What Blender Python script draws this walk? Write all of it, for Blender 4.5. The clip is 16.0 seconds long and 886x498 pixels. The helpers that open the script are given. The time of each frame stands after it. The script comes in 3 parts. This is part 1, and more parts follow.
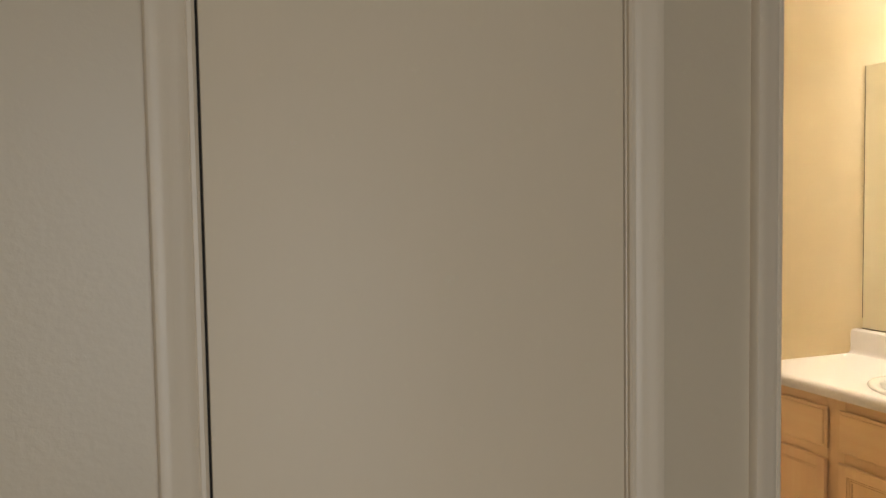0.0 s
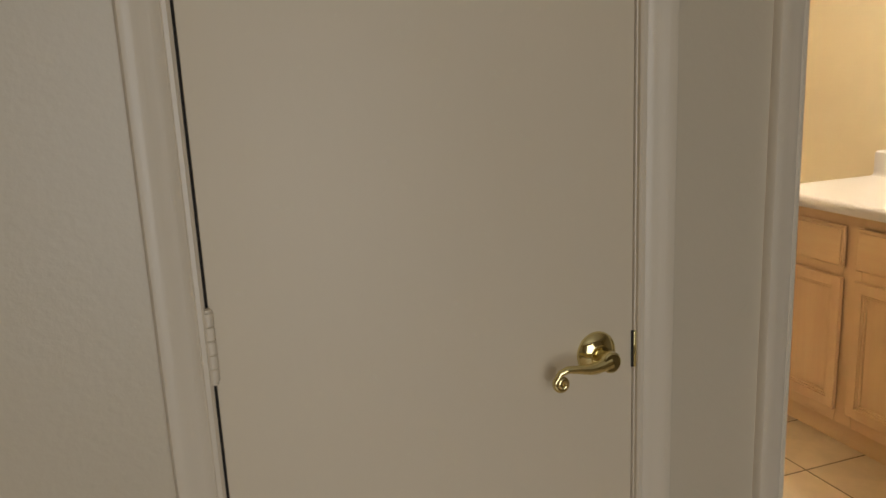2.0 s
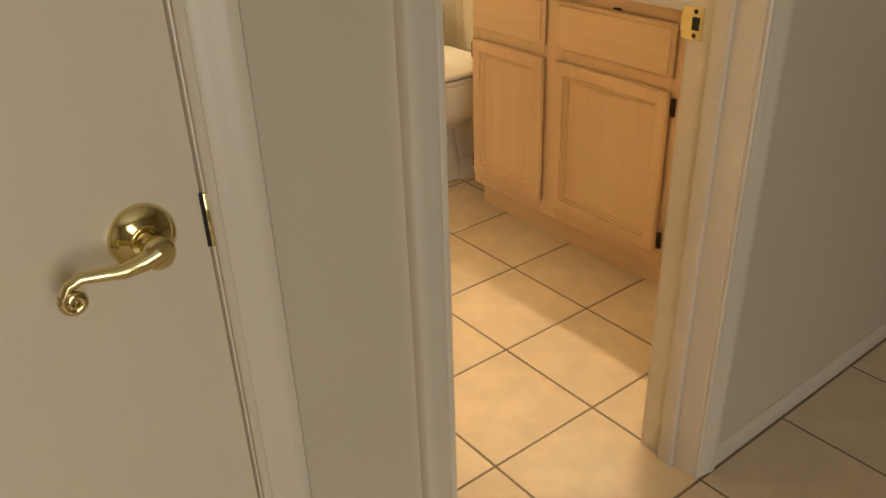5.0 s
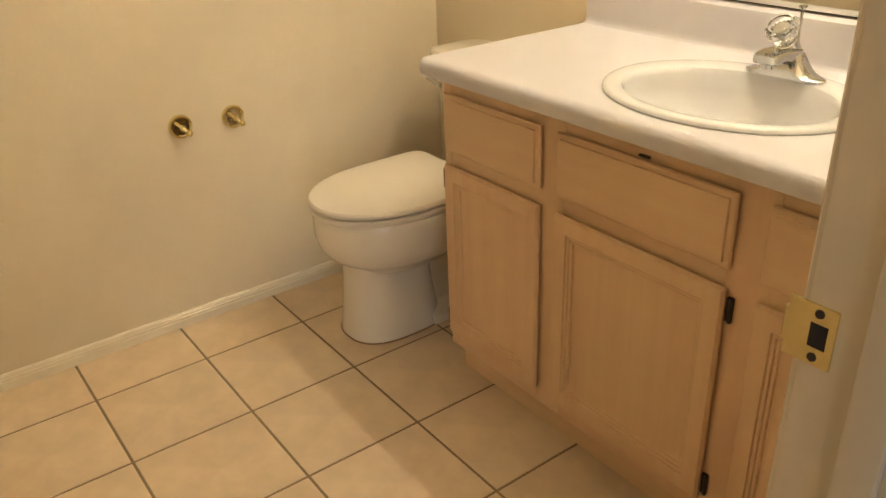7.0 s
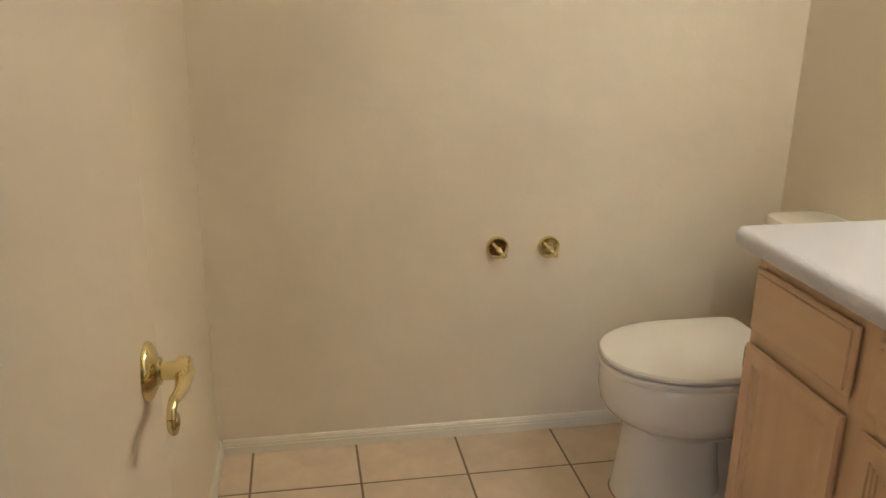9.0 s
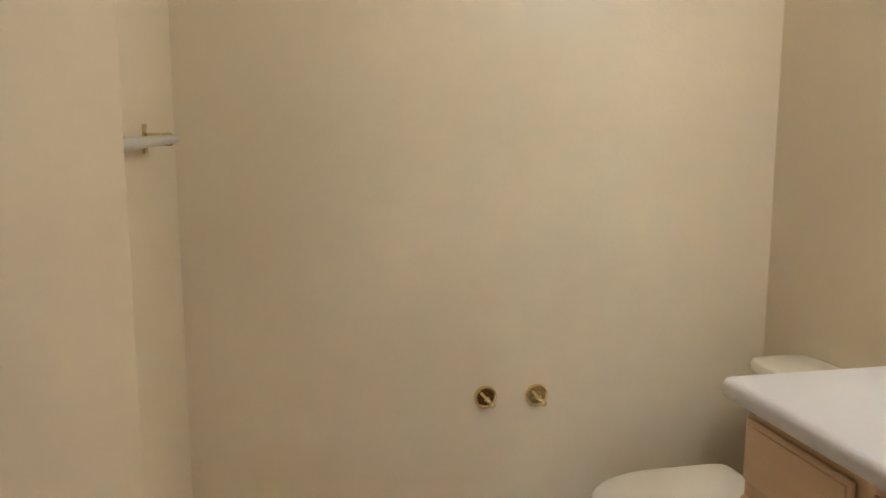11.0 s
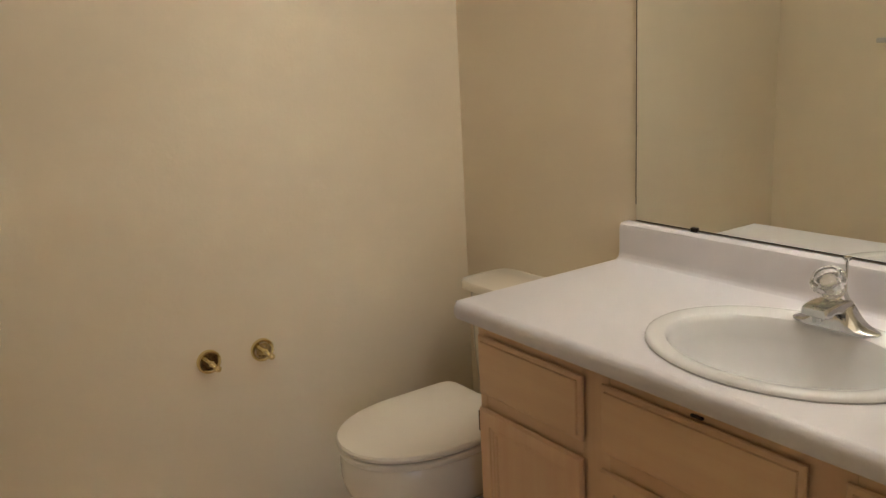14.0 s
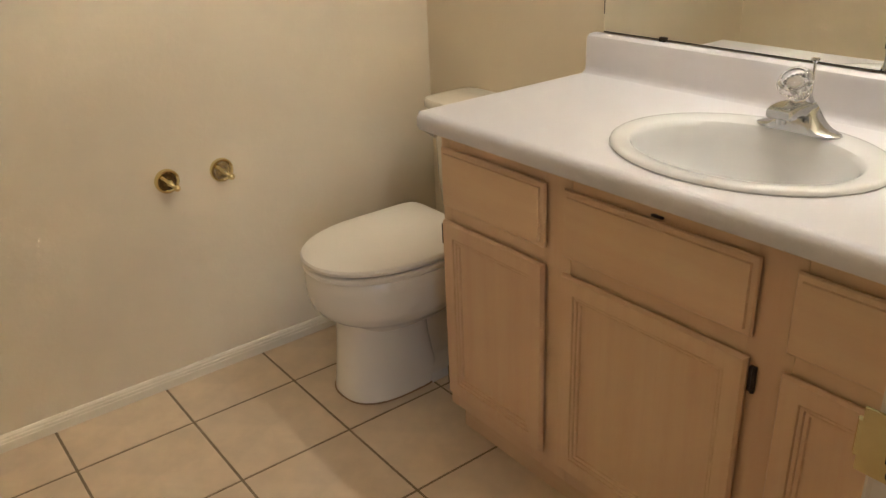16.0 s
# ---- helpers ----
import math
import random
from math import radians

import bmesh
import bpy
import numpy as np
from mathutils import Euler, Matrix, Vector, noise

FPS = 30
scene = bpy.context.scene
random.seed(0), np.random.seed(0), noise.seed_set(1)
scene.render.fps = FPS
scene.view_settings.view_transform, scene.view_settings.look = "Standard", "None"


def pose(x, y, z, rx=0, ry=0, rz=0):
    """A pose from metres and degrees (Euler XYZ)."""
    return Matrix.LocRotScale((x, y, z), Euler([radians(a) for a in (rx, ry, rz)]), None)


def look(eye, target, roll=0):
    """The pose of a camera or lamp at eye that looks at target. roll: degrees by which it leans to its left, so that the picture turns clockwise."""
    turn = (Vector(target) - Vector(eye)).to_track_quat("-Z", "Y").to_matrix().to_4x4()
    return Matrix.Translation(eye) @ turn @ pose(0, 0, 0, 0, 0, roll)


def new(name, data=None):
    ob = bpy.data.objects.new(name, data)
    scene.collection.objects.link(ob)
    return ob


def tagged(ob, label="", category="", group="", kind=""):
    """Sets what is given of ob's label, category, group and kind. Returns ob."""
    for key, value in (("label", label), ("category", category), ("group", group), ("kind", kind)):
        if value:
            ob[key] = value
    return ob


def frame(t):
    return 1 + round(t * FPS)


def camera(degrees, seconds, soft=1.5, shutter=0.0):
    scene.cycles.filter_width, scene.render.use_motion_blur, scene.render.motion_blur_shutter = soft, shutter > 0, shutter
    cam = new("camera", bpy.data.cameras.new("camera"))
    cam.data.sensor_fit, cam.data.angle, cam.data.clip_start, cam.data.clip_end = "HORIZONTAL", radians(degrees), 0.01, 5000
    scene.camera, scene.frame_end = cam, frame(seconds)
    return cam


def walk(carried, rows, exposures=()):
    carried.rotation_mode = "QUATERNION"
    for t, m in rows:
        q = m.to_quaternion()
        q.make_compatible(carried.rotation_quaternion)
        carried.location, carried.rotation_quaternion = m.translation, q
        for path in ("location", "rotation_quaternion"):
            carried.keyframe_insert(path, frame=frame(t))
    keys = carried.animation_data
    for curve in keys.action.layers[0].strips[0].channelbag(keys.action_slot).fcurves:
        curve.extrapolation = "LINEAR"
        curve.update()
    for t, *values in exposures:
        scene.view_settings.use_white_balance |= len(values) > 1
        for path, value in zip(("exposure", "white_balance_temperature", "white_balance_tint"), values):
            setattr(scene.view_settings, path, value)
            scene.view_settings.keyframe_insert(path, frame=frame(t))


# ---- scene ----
cam = camera(57.4, 16.0)
PATH = [
    (0, (-1.916, -2.538, 1.465), (-1.209, -0.671, 1.353), -0.9),
    (0.5, (-1.894, -2.515, 1.526), (-1.153, -0.659, 1.589), -1.0),
    (1, (-1.888, -2.509, 1.539), (-1.139, -0.656, 1.603), -1.3),
    (1.5, (-1.889, -2.501, 1.411), (-1.202, -0.629, 1.258), -2.1),
    (2, (-1.876, -2.501, 1.345), (-1.236, -0.66, 0.898), -2.6),
    (2.5, (-1.87, -2.508, 1.317), (-1.257, -0.713, 0.683), -2.1),
    (3, (-1.872, -2.509, 1.285), (-1.288, -0.754, 0.525), -2.0),
    (3.5, (-1.852, -2.512, 1.259), (-1.289, -0.815, 0.363), -2.4),
    (4, (-1.759, -2.505, 1.247), (-1.089, -0.898, 0.262), -3.7),
    (4.2, (-1.729, -2.485, 1.228), (-0.957, -0.922, 0.238), -3.7),
    (4.5, (-1.662, -2.435, 1.218), (-0.763, -0.947, 0.230), -3.8),
    (4.7, (-1.593, -2.348, 1.233), (-0.591, -0.918, 0.258), -2.1),
    (6.8, (-0.903, -1.674, 1.307), (0.252, -0.31, 0.409), -2.3),
    (7, (-0.866, -1.654, 1.292), (0.171, -0.204, 0.387), -2.3),
    (7.5, (-0.812, -1.655, 1.256), (-0.113, -0.007, 0.366), -0.2),
    (8, (-0.762, -1.651, 1.257), (-0.293, 0.099, 0.41), 0.3),
    (8.5, (-0.741, -1.653, 1.295), (-0.354, 0.16, 0.544), 1.3),
    (9, (-0.739, -1.655, 1.324), (-0.402, 0.218, 0.708), 0.7),
    (9.2, (-0.738, -1.659, 1.331), (-0.417, 0.232, 0.766), 0.0),
    (11.3, (-0.759, -1.666, 1.387), (-0.332, 0.269, 1.113), 0.2),
    (11.5, (-0.768, -1.663, 1.392), (-0.286, 0.261, 1.129), 0.0),
    (12, (-0.772, -1.633, 1.396), (-0.137, 0.244, 1.125), -0.9),
    (12.5, (-0.815, -1.604, 1.408), (0.04, 0.179, 1.109), -1.6),
    (13, (-0.841, -1.581, 1.405), (0.151, 0.123, 1.065), -2.0),
    (13.5, (-0.84, -1.577, 1.394), (0.219, 0.073, 1.002), -2.5),
    (14, (-0.828, -1.564, 1.382), (0.274, 0.039, 0.919), -3.0),
    (14.5, (-0.836, -1.566, 1.368), (0.28, 0.0, 0.816), -3.0),
    (15, (-0.833, -1.569, 1.346), (0.272, -0.03, 0.706), -3.1),
    (15.5, (-0.827, -1.572, 1.322), (0.257, -0.064, 0.58), -3.1),
    (16, (-0.833, -1.563, 1.307), (0.256, -0.104, 0.479), -2.5),
]

EXPO = [(0.0, -0.33, 6400, 10), (1.0, -0.4, 6400, 10), (1.5, -0.42, 6400, 10), (2.0, -0.38, 6400, 10), (3.0, -0.33, 6400, 10), (4.0, -0.13, 6700, 10), (4.5, -0.08, 7100, 10), (4.7, -0.08, 7100, 10),
        (6.8, -0.58, 6650, 10), (7.5, -0.72, 5800, 10), (8.0, -0.78, 5400, 10), (9.0, -1.0, 5200, 10), (11.5, -1.2, 5100, 10), (14.5, -1.42, 5400, 13), (16.0, -0.97, 5350, 12)]
walk(cam, [(t, look(e, g, r)) for t, e, g, r in PATH], EXPO)

scene.cycles.caustics_reflective, scene.cycles.blur_glossy, scene.cycles.sample_clamp_indirect = True, 0.0, 0.0

# ---- world and lights ----
world = bpy.data.worlds.new("sky")
scene.world = world
world.use_nodes = True
wn = world.node_tree
sky = wn.nodes.new("ShaderNodeTexSky")
sky.sky_type, sky.sun_disc, sky.sun_elevation, sky.sun_rotation = "NISHITA", False, radians(40), radians(150)
wn.links.new(sky.outputs[0], wn.nodes["Background"].inputs[0])
wn.nodes["Background"].inputs[1].default_value = 0.1
BULB = 470.0
day = new("window_daylight", bpy.data.lights.new("window_daylight", "AREA"))
day.data.shape, day.data.size, day.data.size_y, day.data.energy, day.data.color = "RECTANGLE", 1.4, 1.95, 29.5, (0.95, 0.97, 1.0)
day.matrix_world = look((-1.85, -4.48, 1.08), (-1.5, 0, 1.2))


# ---- materials ----
def mat(name, col, rough=0.5, metal=0.0, bump=0.0, scale=200.0, var=0.06, vscale=3.0, stretch=(1, 1, 1), spec=0.5, obj_random=0.0, detail=3.0, col2=None):
    m = bpy.data.materials.new(name)
    m.use_nodes = True
    nt = m.node_tree
    b = nt.nodes["Principled BSDF"]
    b.inputs["Roughness"].default_value, b.inputs["Metallic"].default_value = rough, metal
    b.inputs["Specular IOR Level"].default_value = spec
    tc = nt.nodes.new("ShaderNodeTexCoord")
    mp = nt.nodes.new("ShaderNodeMapping")
    mp.inputs["Scale"].default_value = stretch
    nt.links.new(tc.outputs["Object"], mp.inputs[0])
    n1 = nt.nodes.new("ShaderNodeTexNoise")
    n1.inputs["Scale"].default_value, n1.inputs["Detail"].default_value = vscale, 5
    n2 = nt.nodes.new("ShaderNodeTexNoise")
    n2.inputs["Scale"].default_value, n2.inputs["Detail"].default_value = scale, detail
    nt.links.new(mp.outputs[0], n1.inputs[0])
    nt.links.new(mp.outputs[0], n2.inputs[0])
    mix = nt.nodes.new("ShaderNodeMix")
    mix.data_type = "RGBA"
    mix.inputs["A"].default_value = (*[c * (1 - var) for c in col], 1)
    mix.inputs["B"].default_value = (*[min(1, c * (1 + var)) for c in (col2 or col)], 1)
    add = nt.nodes.new("ShaderNodeMath")
    add.operation = "MULTIPLY_ADD"
    nt.links.new(n2.outputs[0], add.inputs[0])
    add.inputs[1].default_value = 0.35
    half = nt.nodes.new("ShaderNodeMath")
    half.operation = "MULTIPLY_ADD"
    half.inputs[1].default_value, half.inputs[2].default_value = 1.4, -0.37
    nt.links.new(n1.outputs[0], half.inputs[0])
    nt.links.new(half.outputs[0], add.inputs[2])
    last = add.outputs[0]
    if obj_random:
        oi = nt.nodes.new("ShaderNodeObjectInfo")
        r = nt.nodes.new("ShaderNodeMath")
        r.operation = "MULTIPLY_ADD"
        r.inputs[1].default_value = obj_random
        nt.links.new(oi.outputs["Random"], r.inputs[0])
        nt.links.new(last, r.inputs[2])
        last = r.outputs[0]
    nt.links.new(last, mix.inputs["Factor"])
    nt.links.new(mix.outputs["Result"], b.inputs["Base Color"])
    if bump:
        bp = nt.nodes.new("ShaderNodeBump")
        bp.inputs["Strength"].default_value, bp.inputs["Distance"].default_value = bump, 0.002
        nt.links.new(n2.outputs[0], bp.inputs["Height"])
        nt.links.new(bp.outputs[0], b.inputs["Normal"])
    return m


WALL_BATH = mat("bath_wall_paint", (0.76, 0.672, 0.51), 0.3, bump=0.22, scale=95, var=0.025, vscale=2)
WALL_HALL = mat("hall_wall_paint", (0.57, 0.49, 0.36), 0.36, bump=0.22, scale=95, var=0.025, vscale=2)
CEIL = mat("ceiling_paint", (0.8, 0.77, 0.7), 0.8, bump=0.4, scale=60, var=0.03)
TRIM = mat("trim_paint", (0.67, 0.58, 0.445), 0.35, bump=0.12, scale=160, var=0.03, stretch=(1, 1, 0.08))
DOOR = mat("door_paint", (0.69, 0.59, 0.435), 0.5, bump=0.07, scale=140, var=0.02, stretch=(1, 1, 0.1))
TILE = mat("ceramic_tile", (0.66, 0.525, 0.36), 0.32, bump=0.1, scale=38, var=0.15, vscale=11, obj_random=0.22, detail=8)
GROUT = mat("grout", (0.24, 0.18, 0.11), 0.9, bump=0.4, scale=300, var=0.15, vscale=6)
OAK = mat("pickled_oak", (0.69, 0.425, 0.26), 0.42, obj_random=0.3, col2=(0.66, 0.475, 0.28), bump=0.1, scale=60, var=0.07, vscale=9, stretch=(3, 3, 0.22), detail=6)
OAK_H = mat("pickled_oak_across", (0.69, 0.425, 0.26), 0.42, obj_random=0.3, col2=(0.66, 0.475, 0.28), bump=0.1, scale=60, var=0.07, vscale=9, stretch=(3, 0.22, 3), detail=6)
LAMINATE = mat("white_laminate", (0.61, 0.595, 0.62), 0.36, bump=0.05, scale=220, var=0.02, vscale=4)
PORCELAIN = mat("white_porcelain", (0.80, 0.745, 0.63), 0.12, var=0.012, vscale=3)
SINK_W = mat("sink_porcelain", (0.66, 0.66, 0.665), 0.1, var=0.012, vscale=3)
PLASTIC = mat("seat_plastic", (0.80, 0.745, 0.645), 0.28, var=0.015, vscale=4)
BRASS = mat("polished_brass", (0.75, 0.64, 0.32), 0.1, metal=1.0, var=0.08, vscale=40)
CHROME = mat("chrome", (0.55, 0.55, 0.545), 0.17, metal=1.0, var=0.04, vscale=30)
BRONZE = mat("dark_bronze", (0.04, 0.028, 0.02), 0.45, metal=0.6, var=0.2, vscale=60)
# Dish metals: dark and pale reflections in polished brass, put into the colour.
TARNISH = mat("dish_dark_reflection", (0.22, 0.15, 0.075), 0.22, metal=0.9, var=0.3, vscale=50)
NICKEL = mat("dish_pale_reflection", (0.66, 0.61, 0.54), 0.14, metal=1.0, var=0.08, vscale=50)
DARK = mat("dark_void", (0.02, 0.016, 0.012), 0.9, var=0.2)
CAULK = mat("old_caulk", (0.3, 0.19, 0.1), 0.8, var=0.3, vscale=40)
# White trim paint again, its colour lightened to stand in for brighter bath light.
BATH_TRIM = mat("trim_paint_brightened", (0.80, 0.735, 0.59), 0.35, bump=0.1, scale=120, var=0.03)
MIRROR = mat("mirror_silver", (0.86, 0.88, 0.84), 0.0, metal=1.0, var=0.0)
ACRYLIC_BAR = mat("frosted_bar", (0.50, 0.49, 0.46), 0.3, var=0.03, vscale=20)


def glass_mat(name, col, rough=0.02):
    m = bpy.data.materials.new(name)
    m.use_nodes = True
    b = m.node_tree.nodes["Principled BSDF"]
    b.inputs["Base Color"].default_value = (*col, 1)
    b.inputs["Roughness"].default_value, b.inputs["IOR"].default_value = rough, 1.49
    b.inputs["Transmission Weight"].default_value = 1.0
    return m


ACRYLIC = glass_mat("clear_acrylic", (0.96, 0.96, 0.94), 0.12)
GLASS = glass_mat("window_glass", (0.97, 0.98, 0.98))
GLOW = bpy.data.materials.new("bulb_glow")
GLOW.use_nodes = True
gb = GLOW.node_tree.nodes["Principled BSDF"]
gb.inputs["Base Color"].default_value = (0.9, 0.88, 0.8, 1)
gb.inputs["Emission Color"].default_value = (1.0, 0.845, 0.63, 1)
gb.inputs["Emission Strength"].default_value = BULB


# ---- mesh helpers ----
def finish(name, bm, material, parent=None, smooth=False):
    bmesh.ops.recalc_face_normals(bm, faces=bm.faces[:])
    me = bpy.data.meshes.new(name)
    bm.to_mesh(me)
    bm.free()
    me.materials.append(material)
    if smooth:
        me.polygons.foreach_set("use_smooth", [True] * len(me.polygons))
        me.set_sharp_from_angle(angle=radians(38))
    ob = new(name, me)
    if parent is not None:
        ob.parent = parent
    return ob


def part(name, bm, material, parent, label="", smooth=True):
    ob = finish(name, bm, material, parent, smooth)
    if label:
        ob["label"] = label
    return ob


def thing(name, label, category, group="", m=None):
    e = new(name)
    if m is not None:
        e.matrix_basis = m
    return tagged(e, label, category, group)


def add_box(bm, lo, hi, bevel=0.0, seg=2):
    """Adds a box from corner lo to corner hi, with rounded edges."""
    g = bmesh.ops.create_cube(bm, size=1.0)
    vs = g["verts"]
    for v in vs:
        v.co = [lo[k] + (v.co[k] + 0.5) * (hi[k] - lo[k]) for k in range(3)]
    if bevel:
        es = list({e for v in vs for e in v.link_edges})
        bmesh.ops.bevel(bm, geom=es, offset=bevel, segments=seg, profile=0.5, affect="EDGES", clamp_overlap=True)
    return bm


def box(lo, hi, bevel=0.0, seg=2):
    return add_box(bmesh.new(), lo, hi, bevel, seg)


def add_rings(bm, rings, cap0=True, cap1=True, closed=True):
    """Skins a list of rings of points."""
    vr = [[bm.verts.new(p) for p in r] for r in rings]
    n = len(vr[0])
    for a, b in zip(vr, vr[1:]):
        for i in range(n if closed else n - 1):
            j = (i + 1) % n
            bm.faces.new((a[i], a[j], b[j], b[i]))
    if cap0:
        bm.faces.new(vr[0][::-1])
    if cap1:
        bm.faces.new(vr[-1])
    return bm


def lathe(profile, seg=28, axis=Matrix.Identity(4), bm=None, squash=1.0):
    """Turns (radius, height) points round the z axis of the pose axis."""
    bm = bm or bmesh.new()
    rings = []
    for r, h in profile:
        rings.append([axis @ Vector((max(r, 1e-4) * math.cos(a), max(r, 1e-4) * math.sin(a) * squash, h)) for a in [2 * math.pi * k / seg for k in range(seg)]])
    return add_rings(bm, rings)


def tube(points, radii, seg=12, bm=None):
    bm = bm or bmesh.new()
    pts = [Vector(p) for p in points]
    rings, ref = [], None
    for i, p in enumerate(pts):
        d = (pts[min(i + 1, len(pts) - 1)] - pts[max(i - 1, 0)]).normalized()
        if ref is None:
            ref = d.orthogonal().normalized()
        ref = (ref - d * ref.dot(d)).normalized()
        o = d.cross(ref)
        r = radii[i] if isinstance(radii, (list, tuple)) else radii
        rings.append([p + (ref * math.cos(2 * math.pi * k / seg) + o * math.sin(2 * math.pi * k / seg)) * r for k in range(seg)])
    return add_rings(bm, rings)


def panel(y0, y1, z0, z1, x, steps, depth=0.018):
    """A cabinet front that faces -x with its face at x; steps: (inset, proud of the back) rings inwards."""
    bm = bmesh.new()
    rings = []
    for ins, w in [(0.008, -0.0005), (0.008, 0.005), (0.0, 0.0065)] + steps:
        xx = x + depth - w
        rings.append([(xx, y0 + ins, z0 + ins), (xx, y1 - ins, z0 + ins), (xx, y1 - ins, z1 - ins), (xx, y0 + ins, z1 - ins)])
    return add_rings(bm, rings)


# ---- structure ----
HALL_Y, BATH_Y = -1.51, -1.385      # the two faces of the wall with the doors
HOOK_Y, MIR_X, LEFT_X, TOP = 0.52, 0.70, -1.012, 2.46
JL, JR = -0.945, -0.315             # clear opening of the bathroom door
CL, CR = -1.8415, -1.2365           # clear opening of the closet door
DOOR_TOP = 2.035


def structure(name, bm, material, label, category="wall", smooth=False):
    return tagged(finish(name, bm, material, None, smooth), label, category, kind="structure")


bm = bmesh.new()
J = 0.018
for x0, x1 in ((-4.0, CL - J), (CR + J, JL - J), (JR + J, 2.4)):
    add_box(bm, (x0, HALL_Y, 0), (x1, BATH_Y, 2.46))
for x0, x1 in ((CL - J, CR + J), (JL - J, JR + J)):
    add_box(bm, (x0, HALL_Y, DOOR_TOP + J), (x1, BATH_Y, 2.46))
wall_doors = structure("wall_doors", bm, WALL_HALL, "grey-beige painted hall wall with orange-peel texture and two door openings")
bm = bmesh.new()
for x0, x1 in ((LEFT_X, JL - J), (JR + J, MIR_X)):
    add_box(bm, (x0, BATH_Y, 0), (x1, BATH_Y + 0.004, TOP))
add_box(bm, (JL - J, BATH_Y, DOOR_TOP + J), (JR + J, BATH_Y + 0.004, TOP))
structure("wall_bath_entry", bm, WALL_BATH, "cream painted inner face of the bathroom entry wall")
structure("wall_hooks", box((-1.15, HOOK_Y, 0), (0.8, HOOK_Y + 0.12, TOP)), WALL_BATH, "cream semi-gloss bathroom wall behind the paper holder")
structure("wall_mirror", box((MIR_X, BATH_Y + 0.004, 0), (MIR_X + 0.12, HOOK_Y, TOP)), WALL_BATH, "cream semi-gloss bathroom wall behind mirror and toilet")
structure("wall_bath_side", box((LEFT_X - 0.12, BATH_Y, 0), (LEFT_X, HOOK_Y, TOP)), WALL_BATH, "cream semi-gloss bathroom wall behind the open door")
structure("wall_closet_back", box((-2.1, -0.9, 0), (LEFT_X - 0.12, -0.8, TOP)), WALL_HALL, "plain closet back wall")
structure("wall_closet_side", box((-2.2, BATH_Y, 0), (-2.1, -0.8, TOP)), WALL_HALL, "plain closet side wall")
structure("ceiling_bath", box((LEFT_X - 0.12, BATH_Y, TOP), (MIR_X + 0.12, HOOK_Y + 0.12, TOP + 0.1)), CEIL, "white textured bathroom ceiling", "ceiling")
structure("ceiling_closet", box((-2.2, BATH_Y, TOP), (LEFT_X - 0.12, -0.8, TOP + 0.1)), CEIL, "white closet ceiling", "ceiling")
structure("ceiling_hall", box((-4.1, -4.7, TOP), (2.5, BATH_Y, TOP + 0.1)), CEIL, "white textured hall ceiling", "ceiling")
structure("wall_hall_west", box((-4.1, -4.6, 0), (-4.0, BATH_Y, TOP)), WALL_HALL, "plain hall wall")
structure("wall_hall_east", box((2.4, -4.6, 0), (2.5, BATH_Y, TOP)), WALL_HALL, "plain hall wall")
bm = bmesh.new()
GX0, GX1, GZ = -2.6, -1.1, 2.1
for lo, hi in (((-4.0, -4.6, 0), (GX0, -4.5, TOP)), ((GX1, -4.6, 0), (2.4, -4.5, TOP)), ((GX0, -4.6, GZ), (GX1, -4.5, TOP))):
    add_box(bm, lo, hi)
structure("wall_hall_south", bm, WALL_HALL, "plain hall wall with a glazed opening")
win = tagged(new("window_1"), "white framed full-height hall window", "window", kind="structure")
bm = bmesh.new()
for lo, hi in (((GX0, -4.58, 0), (GX0 + 0.05, -4.52, GZ)), ((GX1 - 0.05, -4.58, 0), (GX1, -4.52, GZ)), ((GX0 + 0.05, -4.58, 0), (GX1 - 0.05, -4.52, 0.06)), ((GX0 + 0.05, -4.58, GZ - 0.05), (GX1 - 0.05, -4.52, GZ))):
    add_box(bm, lo, hi, 0.003)
part("window_frame", bm, TRIM, win)
pane = part("pane", box((GX0 + 0.05, -4.555, 0.06), (GX1 - 0.05, -4.549, GZ - 0.05)), GLASS, win)
pane.visible_shadow = False
floor = structure("floor", box((-4.0, -4.5, -0.1), (2.4, HOOK_Y, -0.0015)), GROUT, "beige ceramic floor tiles in brown grout", "floor")


# ---- joinery ----
def casing_run(bm, p0, p1, out, across):
    """A moulded casing bar from p0 to p1; out: the way it stands proud; across: the way from the opening outwards."""
    prof = [(0.0, 0.0), (0.0, 0.008), (0.003, 0.011), (0.008, 0.011), (0.010, 0.009), (0.013, 0.011), (0.022, 0.0125), (0.034, 0.0145),
            (0.040, 0.0165), (0.050, 0.0172), (0.055, 0.016), (0.058, 0.012), (0.058, 0.0)]
    p0, p1, out, across = Vector(p0), Vector(p1), Vector(out), Vector(across)
    add_rings(bm, [[p0 + across * u + out * w for u, w in prof], [p1 + across * u + out * w for u, w in prof]])


def casing(name, x0, x1, y, out, label, skip=""):
    e = tagged(new(name), label, "door trim", kind="structure")
    r = 0.006
    for nm, p0, p1, ac in (("casing_side", (x0 - r + 0.004, y, 0), (x0 - r + 0.004, y, DOOR_TOP + r + 0.058), (-1, 0, 0)),
                           ("casing_side", (x1 + r - 0.004, y, 0), (x1 + r - 0.004, y, DOOR_TOP + r + 0.058), (1, 0, 0)),
                           ("casing_head", (x0 - r + 0.004, y, DOOR_TOP + r), (x1 + r - 0.004, y, DOOR_TOP + r), (0, 0, 1))):
        b = bmesh.new()
        casing_run(b, p0, p1, (0, out, 0), ac)
        part(nm, b, TRIM, e)
    return e


